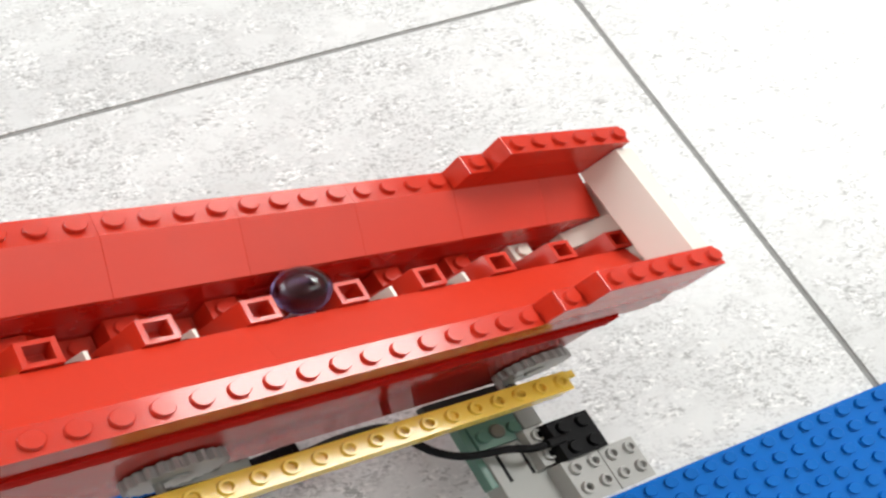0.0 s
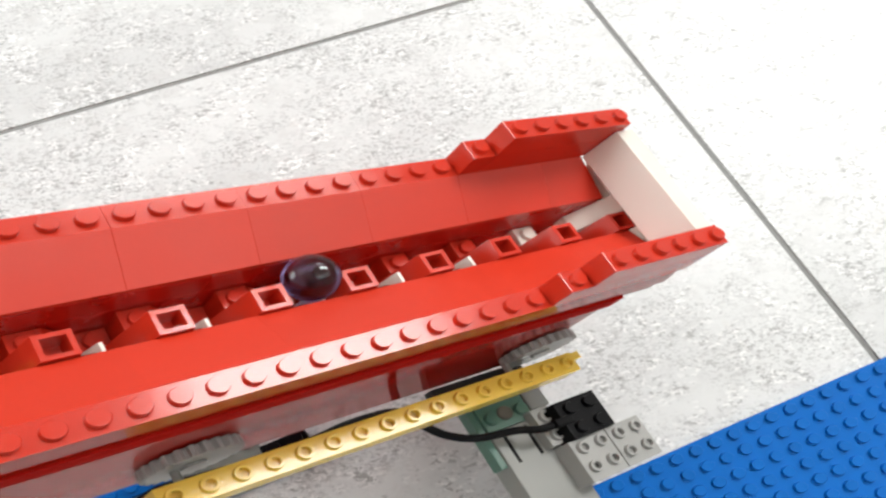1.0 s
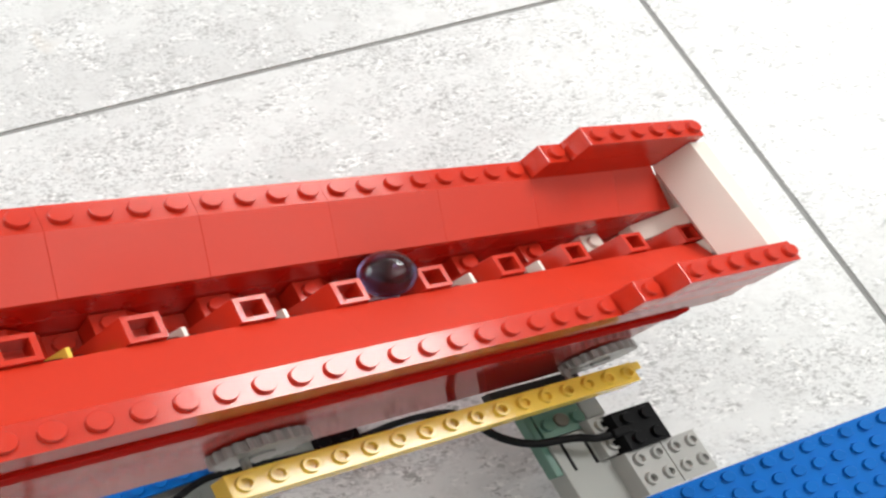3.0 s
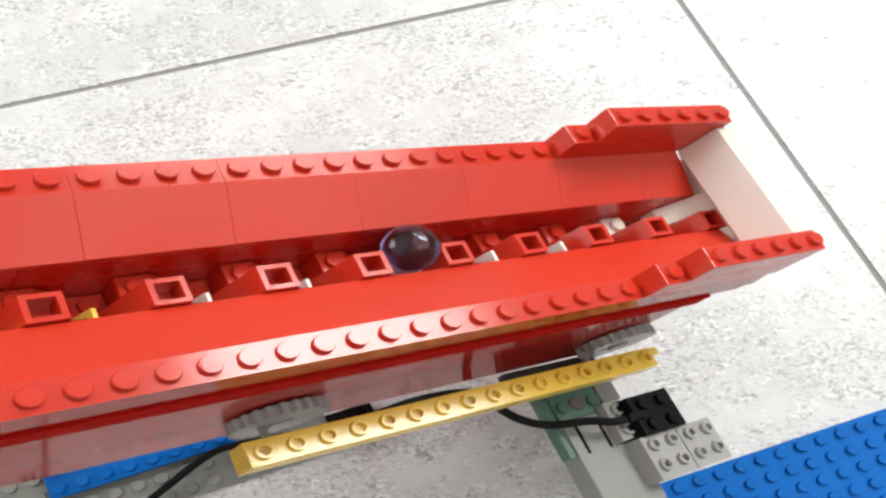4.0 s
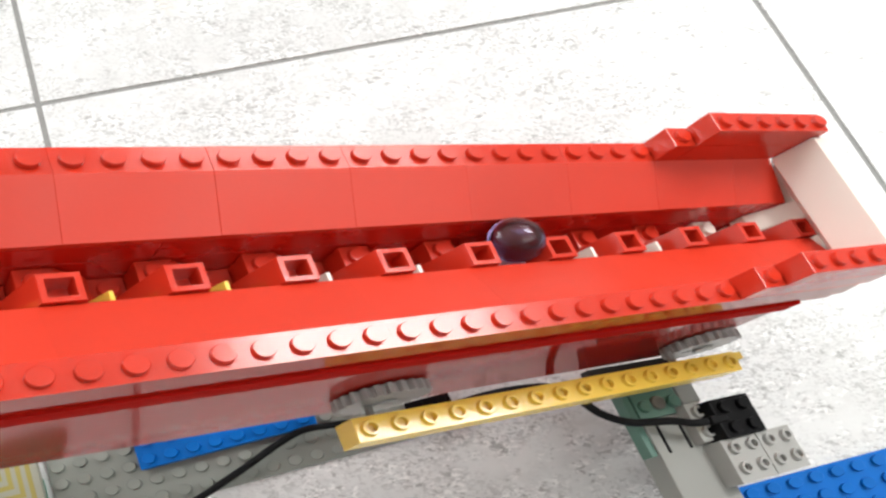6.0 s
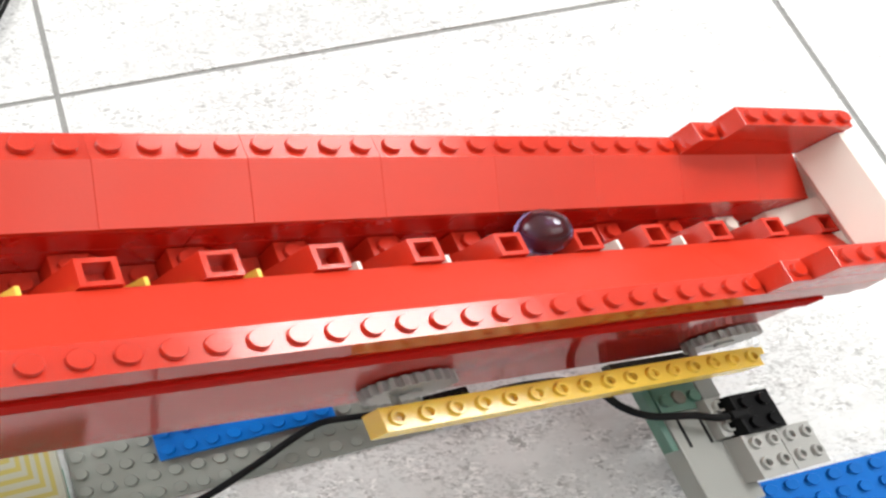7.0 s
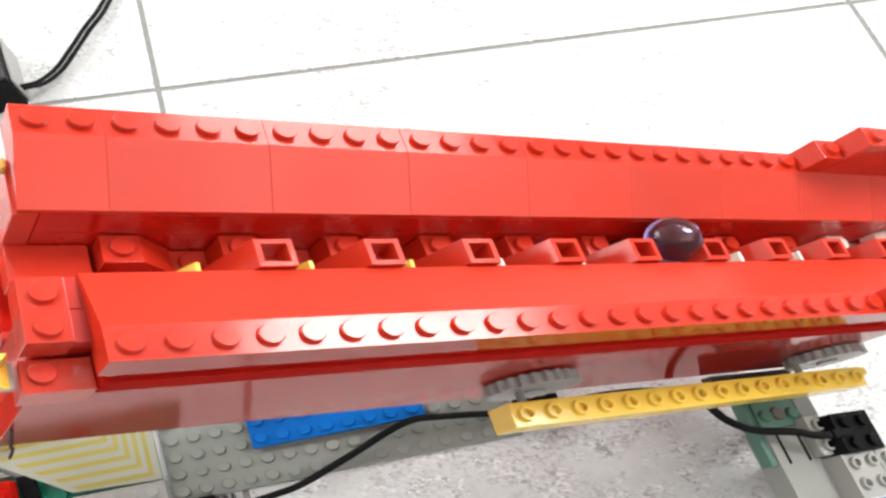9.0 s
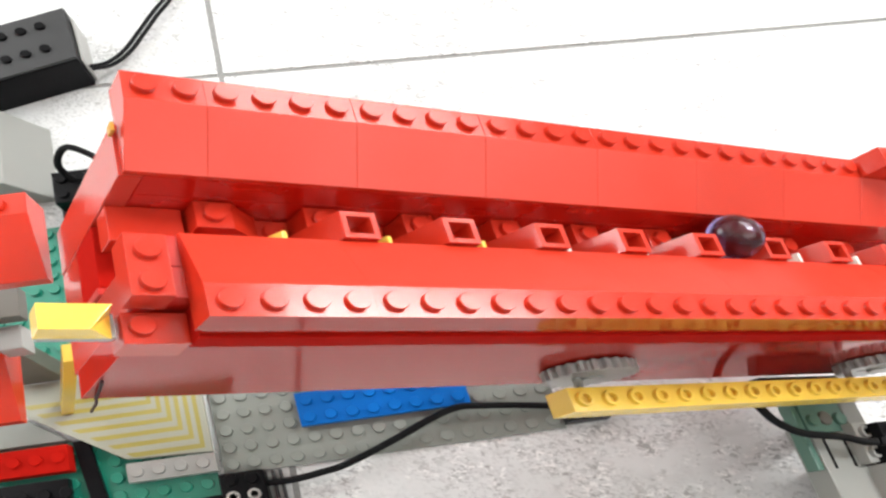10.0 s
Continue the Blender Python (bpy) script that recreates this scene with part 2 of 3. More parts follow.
def brick(name, parent, lo, hi, material_, fr="T", label="", studded=(), hollow=False, gap=0.012):
    bm = bmesh.new()
    box(bm, (lo[0] + gap, lo[1] + gap, lo[2]), (hi[0] - gap, hi[1] - gap, hi[2]))
    ob = part(name, bm, material_, parent, label, fr, 0.03)
    studs(ob, fr, material_, [(x, y, hi[2]) for x, y in studded], hollow)
    return ob


# ---- room ----
def wall_box(name, lo, hi, material_, category="wall"):
    bm = bmesh.new()
    box(bm, lo, hi)
    data = bpy.data.meshes.new(name)
    bmesh.ops.recalc_face_normals(bm, faces=bm.faces)
    bm.to_mesh(data)
    bm.free()
    data.materials.append(material_)
    ob = new(name, data)
    return tagged(ob, ("unseen bounce-cutting grey room " if material_ is WALL_GREY else "plain white plastered room ") + category, category, kind="structure")


X0, X1, Y0, Y1, TOP = -1.9, 4.4, -2.4, 3.9, 2.5
# west wall left open for the added window
bm = bmesh.new()
for lo, hi in (((X0 - 0.1, Y0, 0), (X0, 0.4, TOP)), ((X0 - 0.1, 2.2, 0), (X0, Y1, TOP)), ((X0 - 0.1, 0.4, 0), (X0, 2.2, 0.9)), ((X0 - 0.1, 0.4, 2.1), (X0, 2.2, TOP))):
    box(bm, lo, hi)
west = bpy.data.meshes.new("wall_west")
bm.to_mesh(west)
bm.free()
west.materials.append(PLASTER)
tagged(new("wall_west", west), "plain white plastered room wall with an added window", "wall", kind="structure")
bm = bmesh.new()
for lo, hi in (((-2.02, 0.4, 0.9), (-1.97, 0.46, 2.1)), ((-2.02, 2.14, 0.9), (-1.97, 2.2, 2.1)), ((-2.02, 0.46, 0.9), (-1.97, 2.14, 0.96)), ((-2.02, 0.46, 2.04), (-1.97, 2.14, 2.1))):
    box(bm, lo, hi)
win = bpy.data.meshes.new("window_1")
bm.to_mesh(win)
bm.free()
win.materials.append(WHITE)
tagged(new("window_1", win), "unseen white framed window added for fill light", "window", kind="structure")
# three unseen walls in grey, to hold down bounce and reflections
wall_box("wall_south", (X0 - 0.1, Y0 - 0.1, 0), (X1 + 0.1, Y0, TOP), WALL_GREY)
wall_box("wall_north", (X0 - 0.1, Y1, 0), (X1 + 0.1, Y1 + 0.1, TOP), WALL_GREY)
wall_box("wall_east", (X1, Y0, 0), (X1 + 0.1, Y1, TOP), WALL_GREY)
wall_box("ceiling", (X0 - 0.1, Y0 - 0.1, TOP), (X1 + 0.1, Y1 + 0.1, TOP + 0.1), PLASTER, "ceiling")

# ---- floor ----
E1, E2 = Vector((0.9982, -0.0602, 0)), Vector((0.0452, 0.9990, 0))
CORNER, SIDE, JOINT = Vector((17.445, 25.695, 0)), 40.15, 0.32
bm = bmesh.new()
box(bm, (-360, -420, -2.0), (620, 620, -0.10))
floor = solo("floor", bm, "F", (0, 0, 0), GROUT, "light grey speckled stone floor tiles with grey joints", "floor", bevel=0, kind="structure")


def tile_shape(bm):
    h = (SIDE - JOINT) / 2
    c = [E1 * a * h + E2 * b * h for a, b in ((-1, -1), (1, -1), (1, 1), (-1, 1))]
    prism(bm, [(p.x, p.y) for p in c], 2, -0.9, 0.0)


for i in range(-6, 11):
    for j in range(-7, 10):
        p = CORNER + E1 * SIDE * (i - 0.5) + E2 * SIDE * (j - 0.5)
        piece("tile", "tile", tile_shape, "F", TILE, floor, p, bevel=0.05)

# ---- marble lift: the inclined trough ----
lift = thing("marble_lift", "F", (-10, 3.5, 0), "glossy red toy-brick marble lift with sloped trough", "marble lift")
NEAR_SEAMS = [-24.5, -20.5, -16.5, -12.5, -8.5, -4.5, -0.5, 3.5, 6.9]
BACK_SEAMS = [-25.5, -23.5, -19.5, -15.5, -11.5, -7.5, -3.5, 0.5, 4.5, 6.62]


RNG = random.Random(7)


def slope_brick(a, b, far, first, last):
    outline = [(-0.49, 0), (0.5, 0), (2.49, -1.0), (2.49, -1.19), (-0.49, -1.19)]
    if far:
        outline = [(7 - v, w) for v, w in outline]
    bm = bmesh.new()
    seam = 0.0006 if far else 0.0
    prism(bm, outline, 0, a + seam, b - seam)
    lean, mid = RNG.uniform(-0.005, 0.005) * (1.0 if far else 0.4), (a + b) / 2
    for q in bm.verts:
        q.co.z += lean * (q.co.x - mid)
        if q.co.x > 6.5 and q.co.z < -0.8:
            q.co.x += 0.72 if far else 0.45
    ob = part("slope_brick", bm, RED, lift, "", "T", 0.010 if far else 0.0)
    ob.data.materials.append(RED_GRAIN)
    # near outer faces take the glossy red with the darkened base
    ob.data.materials.append(RED_SHINY_DIM)
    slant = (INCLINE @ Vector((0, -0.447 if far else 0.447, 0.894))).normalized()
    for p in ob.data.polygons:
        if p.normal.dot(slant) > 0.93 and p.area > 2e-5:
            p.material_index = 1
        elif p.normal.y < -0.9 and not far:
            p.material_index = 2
    v = 7 if far else 0
    studs(ob, "T", RED, [(u, v, 0) for u in range(math.ceil(a + 0.4), math.floor(b - 0.4) + 1) if first <= u <= last])


for a, b in zip(NEAR_SEAMS, NEAR_SEAMS[1:]):
    slope_brick(a, b, False, -24, 0)
for a, b in zip(BACK_SEAMS, BACK_SEAMS[1:]):
    slope_brick(a, b, True, -25, 0)

# raised ends of the two sides
for v in (0, 7):
    brick("step_brick", lift, (0.5, v - 0.5, 0.005), (1.5, v + 0.5, 1.2), RED, studded=[(1, v)])
    brick("high_brick", lift, (1.5, v - 0.5, 0.005), (7.4, v + 0.5, 1.2), RED)
    brick("high_brick", lift, (1.5, v - 0.5, 1.205), (7.4, v + 0.5, 2.4), RED, studded=[(u, v) for u in range(2, 8)])
brick("lower_end_brick", lift, (7.0, 6.55, -2.4), (7.4, 7.45, -1.25), RED)
# white end wall across the low end
bm = bmesh.new()
prism(bm, [(6.95, 1.95), (7.8, 1.95), (8.3, -4.2), (7.72, -4.2), (7.68, -0.85), (6.68, 0.0)], 1, 0.52, 6.48)
end_wall = part("end_wall", bm, WHITE, lift, "white slab closing the low end", "T", 0.03)
for v0, v1 in ((1.75, 2.5), (3.52, 4.46)):
    bm = bmesh.new()
    prism(bm, [(6.0, -2.2), (7.6, -0.75), (7.64, -0.75), (7.64, -2.9), (6.0, -2.9)], 1, v0, v1)
    part("chute", bm, WHITE, lift, "white sloped brick at the low end", "T", 0.02)
brick("inlet_step", lift, (6.1, 3.52, -5.6), (7.42, 4.46, -3.3), WHITE, label="white flat step below the inlet")
# channel walls and bed
for a in range(-25, 7, 8):
    b = min(a + 8, 6.5)
    for lo, hi in ((-2.4, -1.2), (-3.6, -2.405), (-4.8, -3.605)):
        brick("channel_brick", lift, (a, 1.5, lo), (b, 2.5, hi - 0.01), RED_OLD, gap=0.004)
        brick("channel_brick", lift, (a, 4.5, lo), (7.2 if b == 6.5 else b, 5.5, hi - 0.01), RED_OLD, gap=0.004)
brick("channel_bed", lift, (-25, 2.5, -5.6), (4.9, 4.5, -5.2), RED_OLD)


def fixed_step(u, material_):
    bm = bmesh.new()
    top = -2.5
    prism(bm, [(u - 0.49, top), (u + 0.49, top), (u + 1.48, top - 1.0), (u + 1.48, -5.2), (u - 0.49, -5.2)], 1, 3.5, 4.46)
    ob = part("fixed_step", bm, material_, lift, "white sloped step" if material_ is WHITE else "", "T", 0.03)
    studs(ob, "T", material_, [(u, 4, top)])
    bm = bmesh.new()
    box(bm, (u + 1.5, 3.5, -5.2), (u + 2.49, 4.46, top - 1.2))
    low = part("low_step", bm, RED, lift, "", "T", 0.03)
    studs(low, "T", RED, [(u + 2, 4, top - 1.2)])


for k in range(10):
    fixed_step(4 - 3 * k, WHITE if k == 0 else RED)


def moving_step(u, top, material_):
    """An upturned hollow block of the lifting row."""
    bm = bmesh.new()
    lo, hi, v0, v1, t = u - 0.5, u + 0.5, 2.53, 3.47, 0.16
    outer = [bm.verts.new((x, y, top)) for x, y in ((lo, v0), (hi, v0), (hi, v1), (lo, v1))]
    foot = [bm.verts.new((x, y, top - 3.3)) for x, y in ((lo - 0.9, v0), (hi, v0), (hi, v1), (lo - 0.9, v1))]
    rim = [bm.verts.new((x, y, top)) for x, y in ((lo + t, v0 + t), (hi - t, v0 + t), (hi - t, v1 - t), (lo + t, v1 - t))]
    deep = [bm.verts.new((x, y, top - 0.9)) for x, y in ((lo + t, v0 + t), (hi - t, v0 + t), (hi - t, v1 - t), (lo + t, v1 - t))]
    for i in range(4):
        j = (i + 1) % 4
        for a, b in ((foot, outer), (outer, rim), (rim, deep)):
            bm.faces.new((a[i], a[j], b[j], b[i]))
    bm.faces.new(deep)
    bm.faces.new(foot[::-1])
    part("moving_step", bm, material_, lift, "", "T", 0.0)


STEP_U, STEP_W = 4.15, -0.8
for k in range(-1, 9):
    moving_step(STEP_U - 3 * k, STEP_W, RED)
bm = bmesh.new()
box(bm, (-23, 2.6, -5.1), (7.5, 3.4, -4.0))
part("lifting_bar", bm, RED_OLD, lift, "", "T", 0.02)
for k in range(1, 9):
    lo = STEP_U - 0.5 - 3 * k
    at, high = (lo, -0.75) if k < 4 else (lo - 0.55, -1.1)
    bm = bmesh.new()
    prism(bm, [(at - 1.0, STEP_W - 2.0), (at - 0.62, STEP_W + high), (at - 0.5, STEP_W + high), (at - 0.4, STEP_W - 2.0)], 1, 2.7, 3.2)
    if k < 6:
        part("wedge", bm, WHITE, lift, "white wedge beside the lifting step", "T", 0.02)
    else:
        part("wedge", bm, YELLOW, lift, "yellow wedge beside the lifting step", "T", 0.02)
    bm = bmesh.new()
    rings(bm, (0, 2.85, STEP_W - 1.4), 0, [(0.13, lo - 1.9), (0.13, lo - 0.75)], 10)
    part("axle", bm, BLACK, lift, "black axle between two lifting steps", "T", 0.0)

# ledge plate and tall outer walls
bm = bmesh.new()
box(bm, (-24.3, -0.48, -1.6), (6.88, 0.48, -1.195))
part("filler_plate", bm, RED_SHINY_DIM, lift, "", "T", 0.01)
# ledge in dull red, the trough's shade coloured in
bm = bmesh.new()
box(bm, (-24.3, -0.58, -2.5), (5.4, 0.5, -1.605))
part("ledge_plate", bm, RED_SHADED, lift, "", "T", 0.02)
bm = bmesh.new()
box(bm, (-25.62, -0.497, -8.6), (5.1, 0.497, -2.505))
part("wall_panel", bm, RED_SHINY_DIM, lift, "", "T", 0.02)
brick("inner_wall", lift, (-25.55, 0.51, -8.6), (5.0, 1.49, -1.2), RED_OLD, gap=0.004)
brick("rear_plate", lift, (-24.9, 4.55, -1.6), (6.9, 7.48, -1.195), RED)
brick("rear_plate", lift, (-24.9, 5.52, -2.02), (6.9, 7.48, -1.605), RED)
for a, b in ((-25.0, -13.0), (-13.0, -1.0), (-1.0, 5.8)):
    brick("rear_wall", lift, (a, 4.5, -8.6), (b, 5.5, -4.81), RED)
brick("belly_plate", lift, (-25.0, 1.5, -8.55), (5.8, 4.5, -8.15), RED_OLD)
for v0, v1, top in ((4.45, 6.3, -1.2), (0.52, 1.9, -2.0)):
    brick("end_column", lift, (-25.6, v0, -9.2), (-25.01, v1, top), RED)
brick("outlet_bed", lift, (-25.0, 1.92, -8.5), (-23.7, 3.88, -4.5), RED_OLD)
brick("sill", lift, (-25.58, 1.92, -9.2), (-25.02, 4.43, -6.9), RED)
# added dark red block stands in for the shade inside the outlet
brick("outlet_lining", lift, (-25.6, 2.2, -6.88), (-25.02, 4.43, -4.7), RED_SHADED)
brick("end_peg", lift, (-25.72, 5.75, -1.15), (-25.6, 6.1, -0.75), OCHRE, label="small dark yellow peg in the trough end")
brick("outlet_lip", lift, (-25.66, 1.93, -6.88), (-25.02, 2.19, -4.66), RED_OLD)
# feet down to the floor
for u in (-17.0, -2.0):
    c = INCLINE @ Vector((u, 5.0, -8.6)) + Vector((0, 0, LIFT))
    brick("foot", lift, (c.x - 0.9, 4.7, 0.0), (c.x + 0.9, 5.6, c.z + 0.3), GREY, "F")


# gears and the lifting beam
def gear(u, v, w, r, teeth):
    bm = bmesh.new()
    outline = []
    for k in range(teeth):
        a = 2 * math.pi * k / teeth
        for f, rr in ((-0.36, r - 0.2), (-0.16, r), (0.16, r), (0.36, r - 0.2)):
            b = a + f * 2 * math.pi / teeth
            outline.append((u + rr * math.cos(b), w + rr * math.sin(b)))
    prism(bm, outline, 1, v - 0.21, v + 0.21)
    g = part("gear", bm, LIGHT_GREY, lift, "grey toothed plastic gear", "T", 0.0)
    bm = bmesh.new()
    rings(bm, (u, v, w), 1, [(0.42, -0.3), (0.42, 0.3)], 20)
    part("hub", bm, LIGHT_GREY, g, "", "T", 0.02)
    bm = bmesh.new()
    box(bm, (u - 0.28, -1.08, w - 0.1), (u + 0.28, -0.5, w + 0.1))
    box(bm, (u - 0.1, -1.08, w - 0.28), (u + 0.1, -0.5, w + 0.28))
    part("axle", bm, BLACK, g, "black cross axle", "T", 0.0)


gear(-10.2, -0.79, -5.9, 1.6, 24)
gear(4.05, -0.79, -5.9, 1.6, 24)
BU, BV, BW, BP = -11.34, -2.02, -5.3, 1.045
bm = bmesh.new()
box(bm, (BU - 0.49, BV - 0.49, BW - 1.2), (BU + 15 * BP + 0.49, BV + 0.49, BW))
beam = part("lifting_beam", bm, YELLOW, lift, "long yellow studded beam with holes", "T", 0.03)
studs(beam, "T", YELLOW, [(BU + BP * i, BV, BW) for i in range(16)], hollow=True)
for i in range(15):
    bm = bmesh.new()
    rings(bm, (BU + BP * (0.5 + i), BV - 0.495, BW - 0.62), 1, [(0.24, -0.004), (0.24, 0.03)], 16)
    part("pin_hole", bm, YELLOW, beam, "", "T", 0.0)
brick("end_peg", beam, (BU + 15 * BP + 0.5, BV + 0.05, BW - 0.55), (BU + 15 * BP + 0.95, BV + 0.45, BW - 0.05), YELLOW)
for u in (-10.8, 2.2):
    bm = bmesh.new()
    rings(bm, (u, -1.2, BW - 0.62), 1, [(0.15, -0.35), (0.15, 0.25)], 14)
    part("crank_pin", bm, GREY, lift, "", "T", 0.0)

# high end: lower blocks beside the outlet
brick("corner_brick", lift, (-25.85, 0.4, -1.95), (-24.85, 2.35, -0.8), RED, studded=[(-25.35, 0.85), (-25.35, 1.82)])
brick("corner_plate", lift, (-25.85, -0.6, -3.3), (-24.31, 0.39, -2.1), RED, studded=[(-25.4, -0.05)])
brick("outlet_brick", lift, (-25.55, 3.2, -4.2), (-23.6, 4.48, -3.2), RED)
bm = bmesh.new()
tube(bm, [(-25.6, -0.62, -5.9), (-25.47, -0.6, -6.8), (-25.38, -0.68, -7.8), (-25.2, -0.62, -8.8), (-25.15, -0.68, -9.8)], 0.05)
part("thread", bm, THREAD, lift, "thin dark red thread hanging from the corner", "T", 0.0, True)

# ---- glass marble ----
bm = bmesh.new()
bmesh.ops.create_uvsphere(bm, u_segments=40, v_segments=24, radius=0.93)
bmesh.ops.translate(bm, verts=bm.verts, vec=(-6.2, 3.55, -1.05))
solo("marble", bm, "T", (-6.2, 3.55, -1.98), GLASS, "dark violet clear glass marble lying in the trough", "marble", bevel=0, smooth=True)

# ---- blue baseplate ----
B1, B2 = Vector((0.9998, -0.0180, 0)), Vector((0.0180, 0.9998, 0))


def on(o, a, b, x, y, z):
    p = Vector((o[0], o[1], 0)) + a * x + b * y
    return (p.x, p.y, z)


def flat_plate(name, o, a, b, nx, ny, z0, z1, material_, label, category, skip=None, group=""):
    """A studded plate of nx by ny studs whose corner lies at o and whose sides run along a and b."""
    ob = thing(name, "F", (o[0], o[1], z0), label, category, group)
    bm = bmesh.new()
    prism(bm, [on(o, a, b, x, y, 0)[:2] for x, y in ((0, 0), (nx, 0), (nx, ny), (0, ny))], 2, z0, z1)
    part("plate", bm, material_, ob, "", "F", 0.03)
    studs(ob, "F", material_, [on(o, a, b, x + 0.5, y + 0.5, z1) for x in range(nx) for y in range(ny) if not (skip and skip(x, y))])
    return ob


flat_plate("blue_baseplate", on((-5.9, -7.42), B1, B2, 0, -10, 0), B1, B2, 28, 10, 0.0, 0.16, BLUE, "large blue studded toy baseplate lying on tiles", "baseplate")

# ---- motor block with plug ----
motor = thing("gear_motor", "F", (-1, -5, 0), "grey toy motor block with hollow studs and grooves", "motor")
bm = bmesh.new()
box(bm, (1.3, -8.4, -9.6), (4.2, -3.57, -8.5))
part("housing", bm, GREY, motor, "", "T", 0.06)
bm = bmesh.new()
box(bm, (0.95, -5.35, -9.2), (1.29, -2.0, -8.6))
part("side_housing", bm, TEAL, motor, "", "T", 0.05)
bm = bmesh.new()
box(bm, (4.21, -5.5, -9.3), (6.0, -3.62, -8.22))
part("rear_housing", bm, GREY, motor, "", "T", 0.05)
bm = bmesh.new()
box(bm, (3.74, -3.2, -9.2), (4.75, -1.6, -8.45))
part("rear_bracket", bm, GREY, motor, "", "T", 0.05)
bm = bmesh.new()
box(bm, (-1.5, -7.0, 0.335), (-0.6, -4.6, 4.9))
part("pedestal", bm, GREY, motor, "", "F", 0.05)
for u in (1.85, 3.0):
    bm = bmesh.new()
    box(bm, (u - 0.08, -5.35, -8.51), (u + 0.08, -3.75, -8.485))
    part("groove", bm, BLACK, motor, "", "T", 0.0)
for u in (3.55, 5.58):
    brick("stud_block", motor, (u, -7.6, -8.6), (u + 2.0, -5.38, -7.5), LIGHT_GREY, studded=[(u + 0.5 + i, -6.9 + j) for i in range(2) for j in (0, 1.03)], hollow=True)
brick("stud_block", motor, (3.2, -5.3, -8.499), (4.12, -3.25, -7.95), LIGHT_GREY, studded=[(3.68, -3.75), (3.68, -4.78)], hollow=True)

plug = thing("cable_plug", "T", (4.8, -4.4, -8.2), "black square cable plug on the grey motor", "plug")
bm = bmesh.new()
box(bm, (3.78, -5.42, -8.2), (6.03, -3.4, -7.2))
part("plug_body", bm, BLACK, plug, "", "T", 0.06)
studs(plug, "T", BLACK, [(4.38, -3.88, -7.2), (5.43, -3.88, -7.2), (4.38, -4.93, -7.2), (5.43, -4.93, -7.2)])
bm = bmesh.new()
box(bm, (3.3, -4.58, -7.4), (4.2, -4.18, -7.02))
part("strain_relief", bm, RUBBER, plug, "", "T", 0.08)

inline = thing("inline_plug", "F", (-10, 0.9, 0), "black cable plug lying on the tiles by the baseplate", "plug")
bm = bmesh.new()
box(bm, (-10.99, -0.2, 0.0), (-8.9, 1.55, 1.15))
part("plug_body", bm, BLACK, inline, "", "F", 0.08)
studs(inline, "F", BLACK, [(-10.45 + i, 0.2 + j, 1.15) for i in (0, 1.03) for j in (0, 1.0)])

# ---- sand green support brick ----
support = thing("support_brick", "F", (-2.3, -2.3, 0), "sand green toy brick standing beside the motor", "brick")
brick("body", support, (1.3, -3.55, -9.3), (3.7, -1.7, -8.5), TEAL, studded=[(1.72, -2.92), (3.28, -2.92)])
bm = bmesh.new()
rings(bm, (2.5, -2.85, -8.5), 2, [(0.36, -0.02), (0.36, 0.1), (0.3, 0.13)], 20)
part("pin", bm, TAUPE, support, "dark round pin")
# sand green housing coloured dark grey to give the deep shade behind the gear
brick("gear_housing", support, (0.2, -1.68, -9.3), (4.9, -0.53, -8.75), DARK_GREY, label="housing behind the gear, coloured dark for its shade")
brick("foot", support, (-1.6, -3.2, 0.175), (-0.9, -2.3, 5.5), GREY, "F")

for ob in (motor, plug, support):
    ob.location += LIN["T"] @ Vector((0.35, 0, 0))

# ---- grey baseplate, blue plate, striped plate ----
G1, G2 = Vector((1.0, 0.0, 0)), Vector((0.0, 1.0, 0))
flat_plate("grey_baseplate", (-27.0, -0.35), G1, G2, 16, 7, 0.0, 0.2, PLATE_GREY, "grey green studded baseplate below the red wall", "baseplate", skip=lambda x, y: 4 <= x <= 11 and 2 <= y <= 3)
flat_plate("blue_plate", (-22.95, 1.72), G1, G2, 8, 2, 0.41, 0.8, BLUE, "small blue studded plate on the grey baseplate", "plate")

striped = thing("striped_plate", "F", (-28, 3, 0.2), "cream plate with nested yellow printed stripes", "plate")
bm = bmesh.new()
prism(bm, [(-27.15, 0.98), (-27.15, 6.4), (-36.0, 6.4), (-35.6, 4.6), (-31.1, 1.2)], 2, 0.62, 0.95)
part("plate", bm, CREAM, striped, "", "F", 0.03)
for k in range(7):
    x, y = -27.45 - 0.42 * k, 1.25 + 0.6 * k
    left = max(-31.0 - (y - 1.2) * 1.28, -35.5)
    bm = bmesh.new()
    prism(bm, [(x, y), (x, 6.38), (x - 0.21, 6.38), (x - 0.21, y + 0.27), (left, y + 0.27), (left + 0.33, y)], 2, 0.951, 0.956)
    part("stripe", bm, OLIVE, striped, "", "F", 0.0)
edge_plate = thing("edge_plate", "F", (-28.4, 0.5, 0.2), "light grey narrow studded plate under the stripes", "plate")
brick("plate", edge_plate, (-31.2, -0.15, 0.22), (-27.1, 0.97, 0.85), LIGHT_GREY, "F", studded=[(-30.7 + i, 0.42) for i in range(4)])

# ---- green plates and loose bricks at the high end ----
flat_plate("green_plate", (-38.3, -5.2), G1, G2, 11, 8, 0.0, 0.21, GREEN, "dark green studded plate under black connectors", "plate", group="green plates")
flat_plate("green_plate", (-40.0, 7.2), G1, G2, 11, 10, 0.0, 0.3, GREEN, "bright green studded plate behind the trough end", "plate", group="green plates")

sensor = thing("contact_plug", "F", (-25.4, -1.2, 0.0), "black plug with shiny metal contacts", "plug")
bm = bmesh.new()
